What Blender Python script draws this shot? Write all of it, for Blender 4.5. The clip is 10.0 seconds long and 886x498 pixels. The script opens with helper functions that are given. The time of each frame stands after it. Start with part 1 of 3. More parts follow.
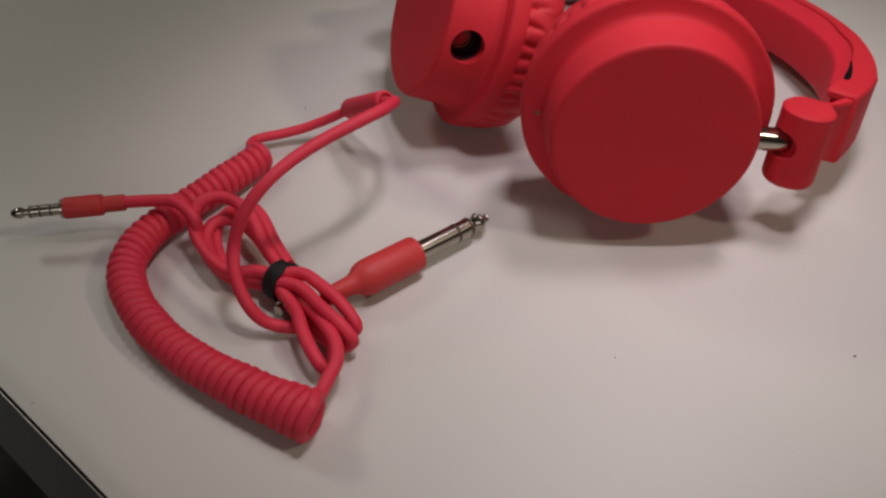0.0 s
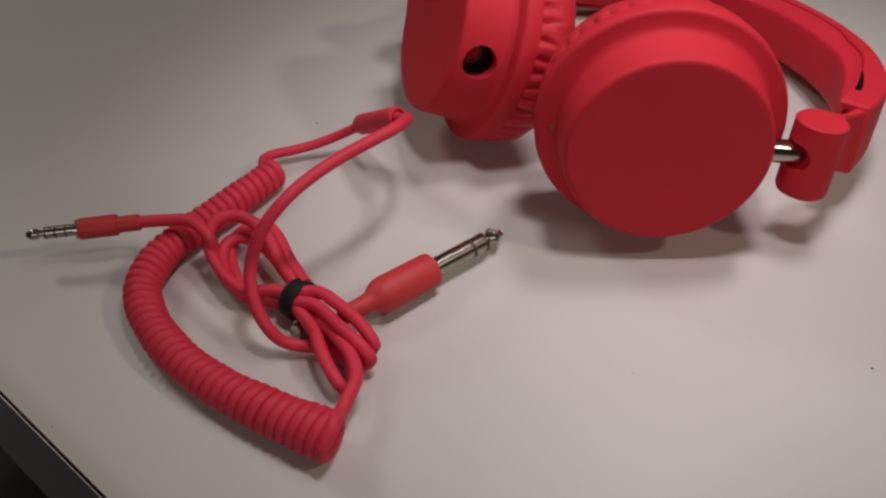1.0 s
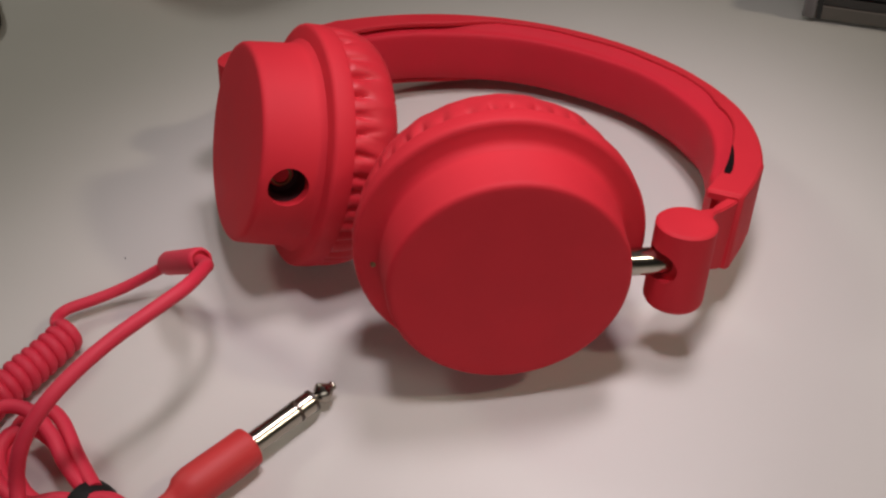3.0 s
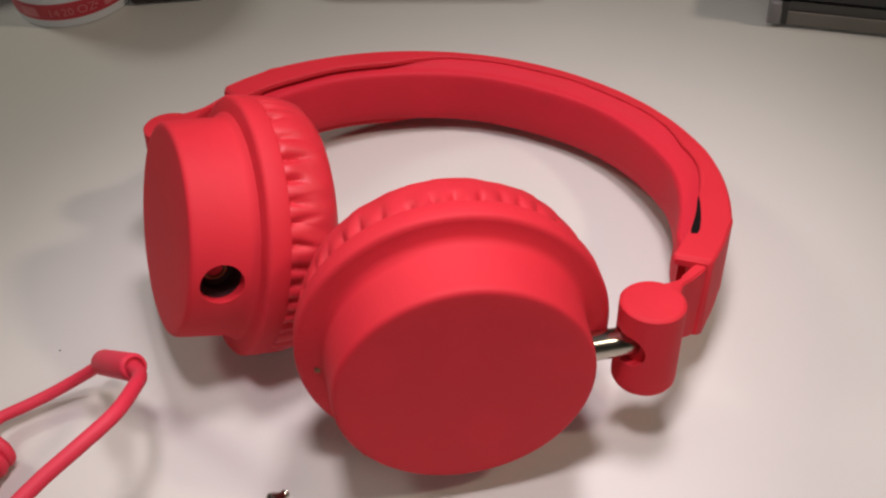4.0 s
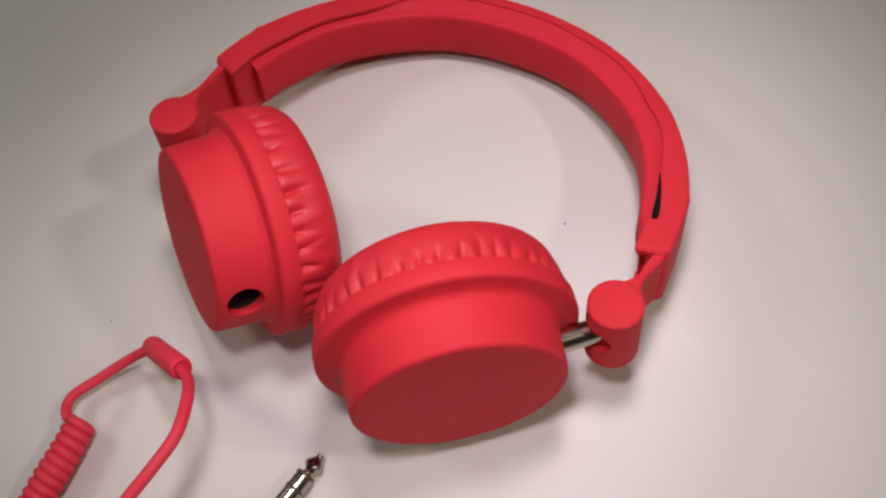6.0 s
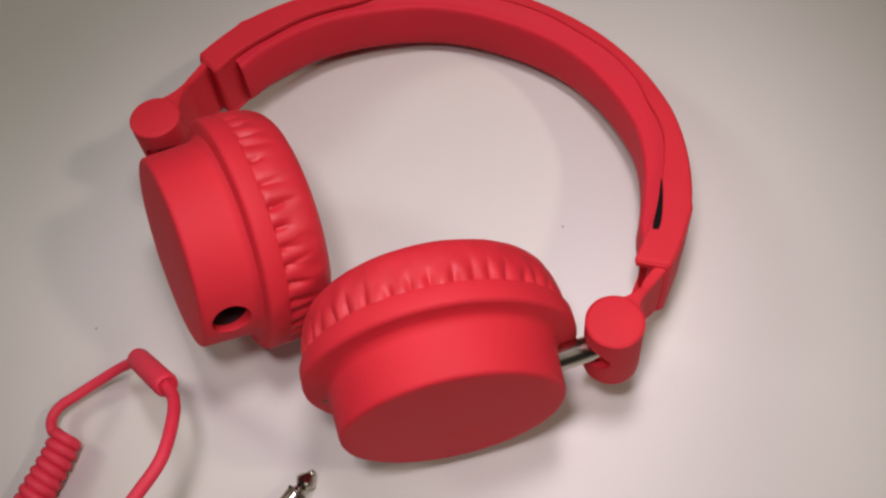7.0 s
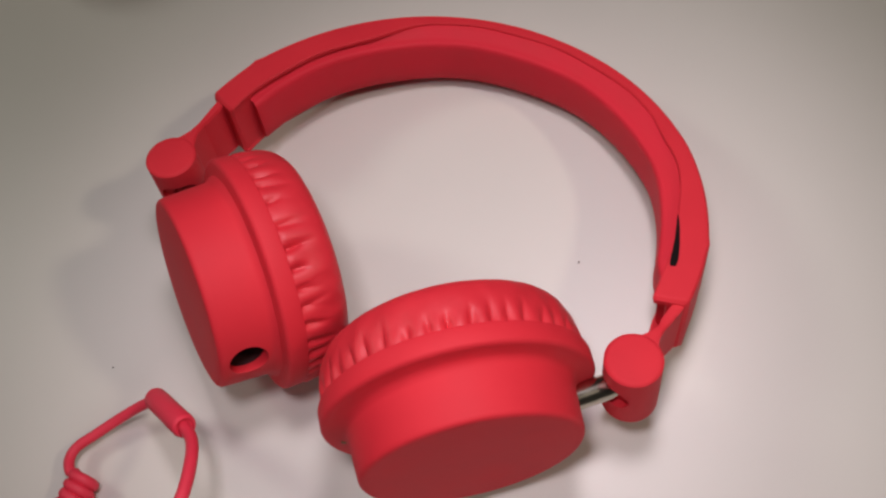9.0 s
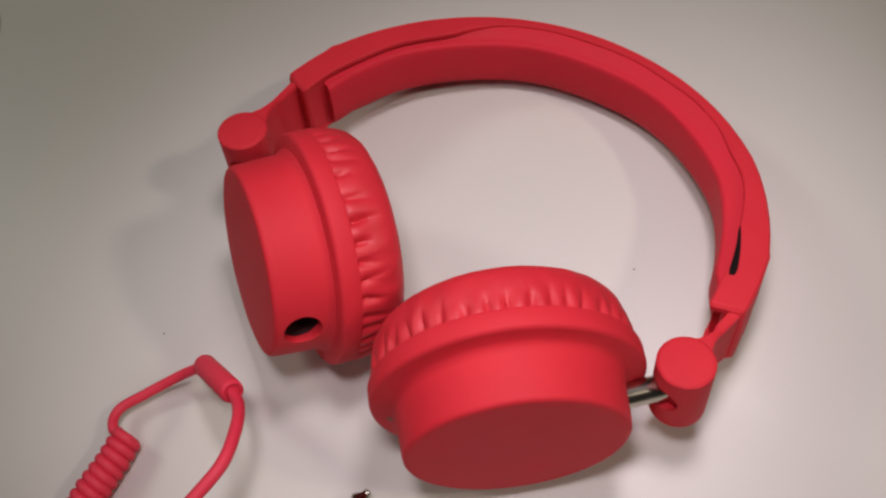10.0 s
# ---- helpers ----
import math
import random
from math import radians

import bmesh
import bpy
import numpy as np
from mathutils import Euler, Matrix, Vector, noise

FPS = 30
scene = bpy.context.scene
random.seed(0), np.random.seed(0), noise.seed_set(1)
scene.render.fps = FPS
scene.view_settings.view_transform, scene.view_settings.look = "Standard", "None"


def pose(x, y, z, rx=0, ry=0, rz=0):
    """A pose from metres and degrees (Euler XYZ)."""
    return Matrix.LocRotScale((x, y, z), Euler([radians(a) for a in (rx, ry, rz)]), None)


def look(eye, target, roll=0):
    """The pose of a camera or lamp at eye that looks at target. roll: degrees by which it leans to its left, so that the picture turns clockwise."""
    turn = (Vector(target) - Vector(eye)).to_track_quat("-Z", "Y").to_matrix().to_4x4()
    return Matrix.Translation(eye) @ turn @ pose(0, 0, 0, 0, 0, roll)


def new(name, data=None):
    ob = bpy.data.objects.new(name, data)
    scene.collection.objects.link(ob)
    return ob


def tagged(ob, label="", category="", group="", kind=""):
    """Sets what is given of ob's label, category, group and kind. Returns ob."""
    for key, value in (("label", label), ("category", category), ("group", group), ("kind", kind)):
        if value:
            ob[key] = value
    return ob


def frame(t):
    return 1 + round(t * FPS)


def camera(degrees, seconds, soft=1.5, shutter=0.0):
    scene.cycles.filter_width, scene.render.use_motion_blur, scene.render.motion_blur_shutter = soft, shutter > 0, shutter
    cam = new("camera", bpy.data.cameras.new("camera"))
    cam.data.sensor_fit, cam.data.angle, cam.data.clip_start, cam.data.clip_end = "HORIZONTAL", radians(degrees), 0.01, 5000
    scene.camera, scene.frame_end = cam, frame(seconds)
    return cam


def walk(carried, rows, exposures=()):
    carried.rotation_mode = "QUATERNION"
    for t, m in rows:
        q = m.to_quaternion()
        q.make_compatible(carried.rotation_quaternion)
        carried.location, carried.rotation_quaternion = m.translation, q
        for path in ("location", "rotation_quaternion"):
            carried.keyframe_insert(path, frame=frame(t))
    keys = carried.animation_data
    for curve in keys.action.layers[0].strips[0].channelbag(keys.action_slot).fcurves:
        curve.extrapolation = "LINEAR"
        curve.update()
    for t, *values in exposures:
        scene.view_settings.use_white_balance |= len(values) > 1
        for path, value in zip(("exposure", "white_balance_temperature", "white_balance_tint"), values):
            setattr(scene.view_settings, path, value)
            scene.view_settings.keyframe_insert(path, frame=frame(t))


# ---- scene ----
cam = camera(45.73, 10.0, soft=2.4)
PATH = [
    (0, (-0.01030, -0.01970, 0.22339), (0.01759, 0.71863, -0.45048), 0.307),
    (0.5, (-0.01433, -0.01841, 0.22532), (0.01541, 0.71580, -0.45295), 0.128),
    (1, (-0.01509, -0.01651, 0.22721), (0.01355, 0.72204, -0.44638), -0.372),
    (1.5, (-0.00809, -0.01008, 0.22482), (0.01977, 0.72826, -0.44904), -0.866),
    (2, (0.00096, 0.00705, 0.22650), (0.04301, 0.74965, -0.44191), -1.988),
    (2.5, (0.01370, 0.02542, 0.22548), (0.07400, 0.76364, -0.44639), -3.169),
    (2.7, (0.01851, 0.03346, 0.22372), (0.08726, 0.77009, -0.44908), -3.282),
    (3.8, (0.04068, 0.07255, 0.22591), (0.12733, 0.78296, -0.47252), -6.533),
    (4, (0.04220, 0.08172, 0.23417), (0.12629, 0.78038, -0.47632), -7.168),
    (4.5, (0.04856, 0.10395, 0.25753), (0.11863, 0.74875, -0.50360), -9.204),
    (5, (0.05773, 0.11632, 0.28508), (0.09417, 0.69042, -0.53289), -13.629),
    (5.5, (0.06698, 0.12190, 0.30859), (0.07763, 0.64251, -0.54513), -16.387),
    (5.7, (0.06824, 0.12456, 0.31675), (0.07012, 0.61400, -0.55529), -17.133),
    (6.8, (0.08326, 0.15484, 0.31869), (0.04449, 0.55332, -0.59767), -22.395),
    (7, (0.08091, 0.15395, 0.31427), (0.04874, 0.55858, -0.59965), -21.803),
    (7.5, (0.07925, 0.15966, 0.31524), (0.04651, 0.56275, -0.59934), -22.245),
    (8, (0.08189, 0.15925, 0.31436), (0.04925, 0.57532, -0.59439), -22.175),
    (8.5, (0.08084, 0.16042, 0.31605), (0.04641, 0.57965, -0.59117), -22.352),
    (9, (0.08096, 0.15935, 0.31650), (0.04487, 0.58257, -0.58881), -22.645),
    (9.5, (0.07795, 0.15991, 0.31676), (0.04148, 0.58812, -0.58618), -22.337),
    (10, (0.06822, 0.14632, 0.31392), (0.01571, 0.61030, -0.57037), -18.908),
]
walk(cam, [(t, look(eye, target, roll)) for t, eye, target, roll in PATH],
     exposures=[(0, -1.18), (2.0, -1.24), (2.7, -1.14), (3.8, -0.68), (4.5, -0.6), (5.0, -0.7), (5.5, -0.81), (7.0, -0.91), (10, -0.99)])

# ---- world and lamps ----
world = bpy.data.worlds.new("room_air")
scene.world = world
world.use_nodes = True
world.node_tree.nodes["Background"].inputs[0].default_value = (0.9, 0.95, 1.0, 1)
world.node_tree.nodes["Background"].inputs[1].default_value = 0.03


def area_lamp(name, place, aim, sx, sy, watts, colour):
    data = bpy.data.lights.new(name, "AREA")
    data.shape, data.size, data.size_y, data.energy, data.color = "RECTANGLE", sx, sy, watts, colour
    ob = new(name, data)
    ob.matrix_world = look(place, aim)
    return ob


AIM = (0.065, 0.265, 0.0)
KEY, SIDE, FRONT_FILL = (1.33, -0.28, 1.40), (-1.25, 1.36, 1.50), (-0.30, -1.5, 0.95)
POOL_SPOTS = ((0.062, 0.200, 0.47), (0.160, 0.335, 0.47))
area_lamp("key_lamp", KEY, AIM, 0.14, 0.14, 13.4, (1.0, 0.87, 0.70))
area_lamp("side_lamp", SIDE, AIM, 0.40, 0.40, 15.8, (1.0, 0.985, 0.91))
# added soft fill that lifts the cup's front face; no lamp is known there
area_lamp("front_fill_light", FRONT_FILL, AIM, 1.2, 0.6, 9.2, (1.0, 0.95, 0.92))


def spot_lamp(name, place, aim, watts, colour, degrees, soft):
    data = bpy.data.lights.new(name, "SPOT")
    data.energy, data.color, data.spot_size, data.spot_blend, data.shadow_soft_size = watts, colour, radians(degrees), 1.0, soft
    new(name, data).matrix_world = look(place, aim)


# two fixed spots stand in for one light that moves with the camera
spot_lamp("pool_spot", POOL_SPOTS[0], (0.054, 0.218, 0.0), 7.3, (1.0, 0.87, 0.95), 51, 0.032)
spot_lamp("pool_spot", POOL_SPOTS[1], (0.080, 0.290, 0.0), 8.6, (1.0, 0.87, 0.95), 48, 0.045)

# ---- materials ----


def material(name, colour, rough=0.5, metal=0.0, spec=0.5):
    m = bpy.data.materials.new(name)
    m.use_nodes = True
    b = m.node_tree.nodes["Principled BSDF"]
    b.inputs["Base Color"].default_value = (*colour, 1)
    b.inputs["Roughness"].default_value = rough
    b.inputs["Metallic"].default_value = metal
    b.inputs["Specular IOR Level"].default_value = spec
    return m


def grain(m, scale, strength, distance=0.0002, tint=None, tint_scale=None, rough=None):
    """Bump from fine noise, a mottled tint and an uneven gloss."""
    t = m.node_tree
    b = t.nodes["Principled BSDF"]
    co = t.nodes.new("ShaderNodeTexCoord")
    n = t.nodes.new("ShaderNodeTexNoise")
    n.inputs["Scale"].default_value, n.inputs["Detail"].default_value = scale, 4
    t.links.new(co.outputs["Object"], n.inputs["Vector"])
    bump = t.nodes.new("ShaderNodeBump")
    bump.inputs["Strength"].default_value, bump.inputs["Distance"].default_value = strength, distance
    t.links.new(n.outputs["Fac"], bump.inputs["Height"])
    t.links.new(bump.outputs["Normal"], b.inputs["Normal"])
    if tint:
        k = t.nodes.new("ShaderNodeTexNoise")
        k.inputs["Scale"].default_value, k.inputs["Detail"].default_value = tint_scale, 5
        t.links.new(co.outputs["Object"], k.inputs["Vector"])
        r = t.nodes.new("ShaderNodeValToRGB")
        r.color_ramp.elements[0].position, r.color_ramp.elements[1].position = 0.35, 0.65
        r.color_ramp.elements[0].color = (*tint, 1)
        r.color_ramp.elements[1].color = b.inputs["Base Color"].default_value
        t.links.new(k.outputs["Fac"], r.inputs["Fac"])
        t.links.new(r.outputs["Color"], b.inputs["Base Color"])
        if rough:
            g = t.nodes.new("ShaderNodeMapRange")
            g.inputs["To Min"].default_value, g.inputs["To Max"].default_value = rough
            t.links.new(k.outputs["Fac"], g.inputs["Value"])
            t.links.new(g.outputs["Result"], b.inputs["Roughness"])
    return m


red_plastic = grain(material("red_soft_touch_plastic", (0.58, 0.0190, 0.032), 0.6, 0.0, 0.30), 1800, 0.12, 0.00006, (0.545, 0.0165, 0.029), 60, (0.62, 0.74))
red_leather = grain(material("red_leatherette", (0.57, 0.018, 0.031), 0.5), 900, 0.35, 0.00012, (0.52, 0.016, 0.028), 90, (0.46, 0.60))
red_fabric = grain(material("red_cushion_cloth", (0.59, 0.0155, 0.034), 0.65, 0.0, 0.3), 1500, 0.3, 0.0001, (0.56, 0.0155, 0.031), 70, (0.6, 0.78))
red_rubber = grain(material("red_cable_rubber", (0.66, 0.026, 0.060), 0.5), 1200, 0.15, 0.00008, (0.62, 0.023, 0.054), 80, (0.55, 0.68))
red_plug = grain(material("red_plug_rubber", (0.52, 0.03, 0.03), 0.55), 1200, 0.15, 0.00008, (0.48, 0.027, 0.027), 80, (0.5, 0.62))
chrome = grain(material("nickel_plate", (0.54, 0.50, 0.43), 0.18, 1.0), 500, 0.05, 0.00005, (0.48, 0.44, 0.38), 200, (0.14, 0.24))
# darker copy of the nickel; the shafts' shade and dark reflections are in its colour
plug_nickel = grain(material("shade_darkened_nickel", (0.40, 0.37, 0.31), 0.2, 1.0), 500, 0.05, 0.00005, (0.34, 0.31, 0.26), 200, (0.16, 0.28))
black_ring = material("bronze_brown_insulator", (0.045, 0.028, 0.016), 0.4)
black_rubber = grain(material("black_rubber", (0.010, 0.010, 0.010), 0.65, 0.0, 0.25), 900, 0.2, 0.0001)
# near-black that paints shade: the headband's slot and the tablet's under-edge
shade_black = material("painted_shade_black", (0.006, 0.004, 0.004), 0.8, 0.0, 0.1)
black_hole = material("black_socket_plastic", (0.022, 0.004, 0.005), 0.7, 0.0, 0.15)
brass = material("brass_contact", (0.22, 0.13, 0.07), 0.45, 1.0)
laminate = grain(material("white_laminate", (0.574, 0.560, 0.514), 0.4, 0.0, 0.42), 350, 0.05, 0.0002, (0.552, 0.539, 0.494), 9, (0.36, 0.46))
paint = grain(material("wall_paint", (0.40, 0.39, 0.375), 0.8), 60, 0.1, 0.002, (0.36, 0.35, 0.335), 1.5)
carpet = grain(material("carpet", (0.12, 0.12, 0.13), 0.95), 300, 0.5, 0.003, (0.09, 0.09, 0.10), 12)
dark_metal = grain(material("dark_grey_metal", (0.085, 0.082, 0.078), 0.38, 0.6), 900, 0.08, 0.00008, (0.07, 0.068, 0.065), 30, (0.32, 0.46))
case_grey = grain(material("brown_grey_metal", (0.20, 0.185, 0.165), 0.42, 0.5), 900, 0.08, 0.00008, (0.17, 0.158, 0.142), 30, (0.36, 0.5))
clear_cap = material("milky_plastic", (0.20, 0.19, 0.19), 0.25)
brown_hide = grain(material("brown_hide", (0.045, 0.028, 0.024), 0.5), 700, 0.4, 0.0003, (0.03, 0.02, 0.017), 40)
dark_plastic = grain(material("black_plastic", (0.022, 0.022, 0.022), 0.35), 900, 0.1, 0.00008)
glass_black = material("black_glass", (0.006, 0.006, 0.006), 0.08)
bezel_grey = grain(material("dark_grey_bezel", (0.012, 0.012, 0.0115), 0.45, 0.0, 0.2), 400, 0.04, 0.00005, (0.010, 0.010, 0.0095), 25, (0.42, 0.52))
steel_edge = material("steel_edge", (0.30, 0.27, 0.25), 0.35, 1.0)
cup_white = grain(material("white_cup_plastic", (0.55, 0.56, 0.56), 0.35), 300, 0.05, 0.0001)
cup_red = material("printed_red", (0.42, 0.025, 0.04), 0.4)
cup_green = material("printed_green", (0.04, 0.16, 0.05), 0.4)
print_pink = material("printed_pale_pink", (0.52, 0.14, 0.15), 0.45)
print_brown = material("printed_brown", (0.12, 0.07, 0.06), 0.4)
dust = material("dark_dust", (0.03, 0.025, 0.02), 0.9)
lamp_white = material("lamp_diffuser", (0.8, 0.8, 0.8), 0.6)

# ---- building helpers ----
WORLD = {}


def place(ob, parent, m):
    WORLD[ob] = m.copy()
    if parent is not None:
        ob.parent = parent
        ob.matrix_basis = WORLD[parent].inverted() @ m
    else:
        ob.matrix_basis = m
    return ob


def thing(name, m, label, category, group="", kind=""):
    return tagged(place(new(name), None, m), label, category, group, kind)


def mesh_of(name, bm, mats, smooth=True):
    bmesh.ops.recalc_face_normals(bm, faces=bm.faces)
    me = bpy.data.meshes.new(name)
    bm.to_mesh(me)
    bm.free()
    for m in mats if isinstance(mats, (list, tuple)) else [mats]:
        me.materials.append(m)
    if smooth:
        me.polygons.foreach_set("use_smooth", [True] * len(me.polygons))
        me.set_sharp_from_angle(angle=radians(38))
    return me


def part(name, bm, mats, parent, label="", m=Matrix()):
    ob = place(new(name, mesh_of(name, bm, mats)), parent, m)
    return tagged(ob, label)


def lathe(profile, steps=96, closed=False, wobble=None):
    """A turned body about z from (radius, height) pairs; radius 0 ends in a point. wobble(angle, k) gives an offset of radius."""
    bm = bmesh.new()
    rings = []
    for k, (r, h) in enumerate(profile):
        if r <= 1e-9:
            rings.append([bm.verts.new((0, 0, h))])
            continue
        ring = []
        for s in range(steps):
            a = 2 * math.pi * s / steps
            rr = r + (wobble(a, k) if wobble else 0)
            ring.append(bm.verts.new((rr * math.cos(a), rr * math.sin(a), h)))
        rings.append(ring)
    pairs = list(zip(rings, rings[1:])) + ([(rings[-1], rings[0])] if closed else [])
    for a, b in pairs:
        for s in range(steps):
            t = (s + 1) % steps
            if len(a) == 1 and len(b) == 1:
                continue
            if len(a) == 1:
                bm.faces.new((a[0], b[s], b[t]))
            elif len(b) == 1:
                bm.faces.new((a[s], b[0], a[t]))
            else:
                bm.faces.new((a[s], b[s], b[t], a[t]))
    return bm


def smooth_curve(points, per=8, closed=False):
    """Catmull-Rom through the points."""
    p = [Vector(q) for q in points]
    n = len(p)
    out = []
    spans = n if closed else n - 1
    for i in range(spans):
        a = p[(i - 1) % n] if closed or i > 0 else 2 * p[0] - p[1]
        b, c = p[i], p[(i + 1) % n]
        d = p[(i + 2) % n] if closed or i + 2 < n else 2 * p[-1] - p[-2]
        for k in range(per):
            t = k / per
            out.append(0.5 * (2 * b + (c - a) * t + (2 * a - 5 * b + 4 * c - d) * t * t + (3 * b - a - 3 * c + d) * t ** 3))
    if not closed:
        out.append(p[-1])
    return out


def tube(path, r, sides=10, closed=False, bm=None):
    """A round cord along the path; r is a number or a function of 0..1."""
    bm = bm or bmesh.new()
    n = len(path)
    normal = None
    rings = []
    for i, q in enumerate(path):
        a = path[(i - 1) % n] if closed or i > 0 else q
        b = path[(i + 1) % n] if closed or i + 1 < n else q
        d = (b - a).normalized()
        if normal is None:
            normal = d.orthogonal().normalized()
        normal = (normal - d * normal.dot(d)).normalized()
        other = d.cross(normal)
        rr = r(i / (n - 1)) if callable(r) else r
        rings.append([bm.verts.new(q + rr * (math.cos(2 * math.pi * s / sides) * normal + math.sin(2 * math.pi * s / sides) * other)) for s in range(sides)])
    for a, b in list(zip(rings, rings[1:])) + ([(rings[-1], rings[0])] if closed else []):
        for s in range(sides):
            t = (s + 1) % sides
            bm.faces.new((a[s], a[t], b[t], b[s]))
    if not closed:
        bm.faces.new(rings[0])
        bm.faces.new(rings[-1])
    return bm


def box(sx, sy, sz, bevel=0.0, segments=2, at=(0, 0, 0)):
    bm = bmesh.new()
    bmesh.ops.create_cube(bm, size=1)
    bmesh.ops.scale(bm, vec=(sx, sy, sz), verts=bm.verts)
    if bevel:
        bmesh.ops.bevel(bm, geom=list(bm.edges), offset=bevel, segments=segments, affect="EDGES", profile=0.5)
    bmesh.ops.translate(bm, vec=at, verts=bm.verts)
    return bm


def frame_of(origin, z_axis, x_hint=(0, 0, 1)):
    """A pose whose z points along z_axis and whose x leans towards x_hint."""
    z = Vector(z_axis).normalized()
    x = Vector(x_hint)
    x = (x - z * x.dot(z)).normalized()
    y = z.cross(x)
    m = Matrix((x, y, z)).transposed().to_4x4()
    m.translation = Vector(origin)
    return m


def cut(ob, bm, m):
    """Cut the shape bm, posed by m in the object's own space, out of the object's mesh."""
    me = bpy.data.meshes.new("cutter")
    bmesh.ops.recalc_face_normals(bm, faces=bm.faces)
    bm.to_mesh(me)
    bm.free()
    c = new("cutter", me)
    c.matrix_basis = WORLD[ob] @ m
    mod = ob.modifiers.new("cut", "BOOLEAN")
    mod.operation, mod.object, mod.solver = "DIFFERENCE", c, "EXACT"
    bpy.context.view_layer.update()
    done = bpy.data.meshes.new_from_object(ob.evaluated_get(bpy.context.evaluated_depsgraph_get()))
    ob.modifiers.clear()
    old = ob.data
    ob.data = done
    bpy.data.meshes.remove(old)
    bpy.data.objects.remove(c)
    bpy.data.meshes.remove(me)
    done.polygons.foreach_set("use_smooth", [True] * len(done.polygons))
    done.set_sharp_from_angle(angle=radians(38))


# ---- the room ----
def slab(name, sx, sy, sz, at, mat, label, category):
    ob = place(new(name, mesh_of(name, box(sx, sy, sz), mat, False)), None, pose(*at))
    return tagged(ob, label, category, kind="structure")


slab("floor", 6.4, 6.4, 0.1, (0, 0.6, -0.79), carpet, "dark grey carpet floor of the room", "floor")
slab("ceiling", 6.4, 6.4, 0.1, (0, 0.6, 1.85), paint, "plain grey painted ceiling", "ceiling")
slab("wall_north", 6.2, 0.1, 2.54, (0, 3.75, 0.53), paint, "plain grey painted wall", "wall")
slab("wall_south", 6.2, 0.1, 2.54, (0, -2.55, 0.53), paint, "plain grey painted wall", "wall")
slab("wall_east", 0.1, 6.4, 2.54, (3.15, 0.6, 0.53), paint, "plain grey painted wall", "wall")
slab("wall_west", 0.1, 6.4, 2.54, (-3.15, 0.6, 0.53), paint, "plain grey painted wall", "wall")

desk = thing("desk", pose(0.05, 0.42, 0), "white laminate desk with a faintly glossy top", "desk")
part("desktop", box(1.6, 1.5, 0.028, 0.002, at=(0, 0, -0.014)), laminate, desk, m=pose(0.05, 0.42, 0))
for sx in (-0.74, 0.74):
    for sy in (-0.69, 0.69):
        part("leg", box(0.05, 0.05, 0.712, 0.004), dark_metal, desk, "dark metal leg", pose(0.05 + sx, 0.42 + sy, -0.384))

# ---- headphones ----
FRAME = Matrix(((0.9983, 0.0444, 0.0375, 0.06185), (-0.0478, 0.9944, 0.0943, 0.24863), (-0.0331, -0.0959, 0.9948, 0.03818), (0, 0, 0, 1)))
DIP = 3.0
LIFT = pose(0.0968, 0, 0.0005) @ Matrix.Rotation(radians(2.3), 4, Vector((0.601, 0.799, 0))) @ pose(-0.0968, 0, 0)
BAND = FRAME @ pose(-0.0102, 0.0437, 0, 0, 0, 47.5) @ pose(0, 0, 0, 0, DIP, 0) @ LIFT
TOP, LOW = 0.0025, -0.0212
RING, DRUM, FACE, DEEP = 0.0384, 0.0316, 0.0300, 0.0225

headphones = thing("headphones", pose(0.06, 0.30, 0), "matte red on-ear headphones lying open on the desk", "headphones")


def ease(a, b, x):
    t = min(1.0, max(0.0, (x - a) / (b - a)))
    return t * t * (3 - 2 * t)


def outer(deg):
    """Outer radius of the headband at an angle from its crown."""
    r = 0.0968 + 0.0008 * math.exp(-((deg + 22) / 17) ** 2)
    if deg < -38:
        r -= 0.0043 * (min(-38 - deg, 23) / 23) ** 1.3
    if deg < -61:
        r -= 0.0053 * (-61 - deg) / 13
    if deg > 0:
        r -= 0.0045 * (min(deg, 61) / 61) ** 1.6
    if deg > 61:
        r -= 0.0034 * (deg - 61) / 12.5
    return r


def lip(deg):
    """Width of the shell's upper rim: narrow over the crown, wider towards the arms."""
    a = abs(deg + 1.5)
    return 0.0037 + 0.0049 * (ease(23.5, 39, a) if deg > 0 else 0.4 * ease(27, 36, a) + 0.6 * ease(40, 58, a)) + 0.0018 * ease(40, 64, a) + 0.0002 * math.sin(deg * 0.35)


def ring_sweep(sections):
    """Skin a row of closed outlines."""
    bm = bmesh.new()
    rows = [[bm.verts.new(p) for p in s] for s in sections]
    for a, b in zip(rows, rows[1:]):
        for s in range(len(a)):
            t = (s + 1) % len(a)
            bm.faces.new((a[s], a[t], b[t], b[s]))
    bm.faces.new(rows[0])
    bm.faces.new(rows[-1])
    return bm


def polar(deg, r, z):
    a = radians(deg)
    return (r * math.cos(a), r * math.sin(a), z)


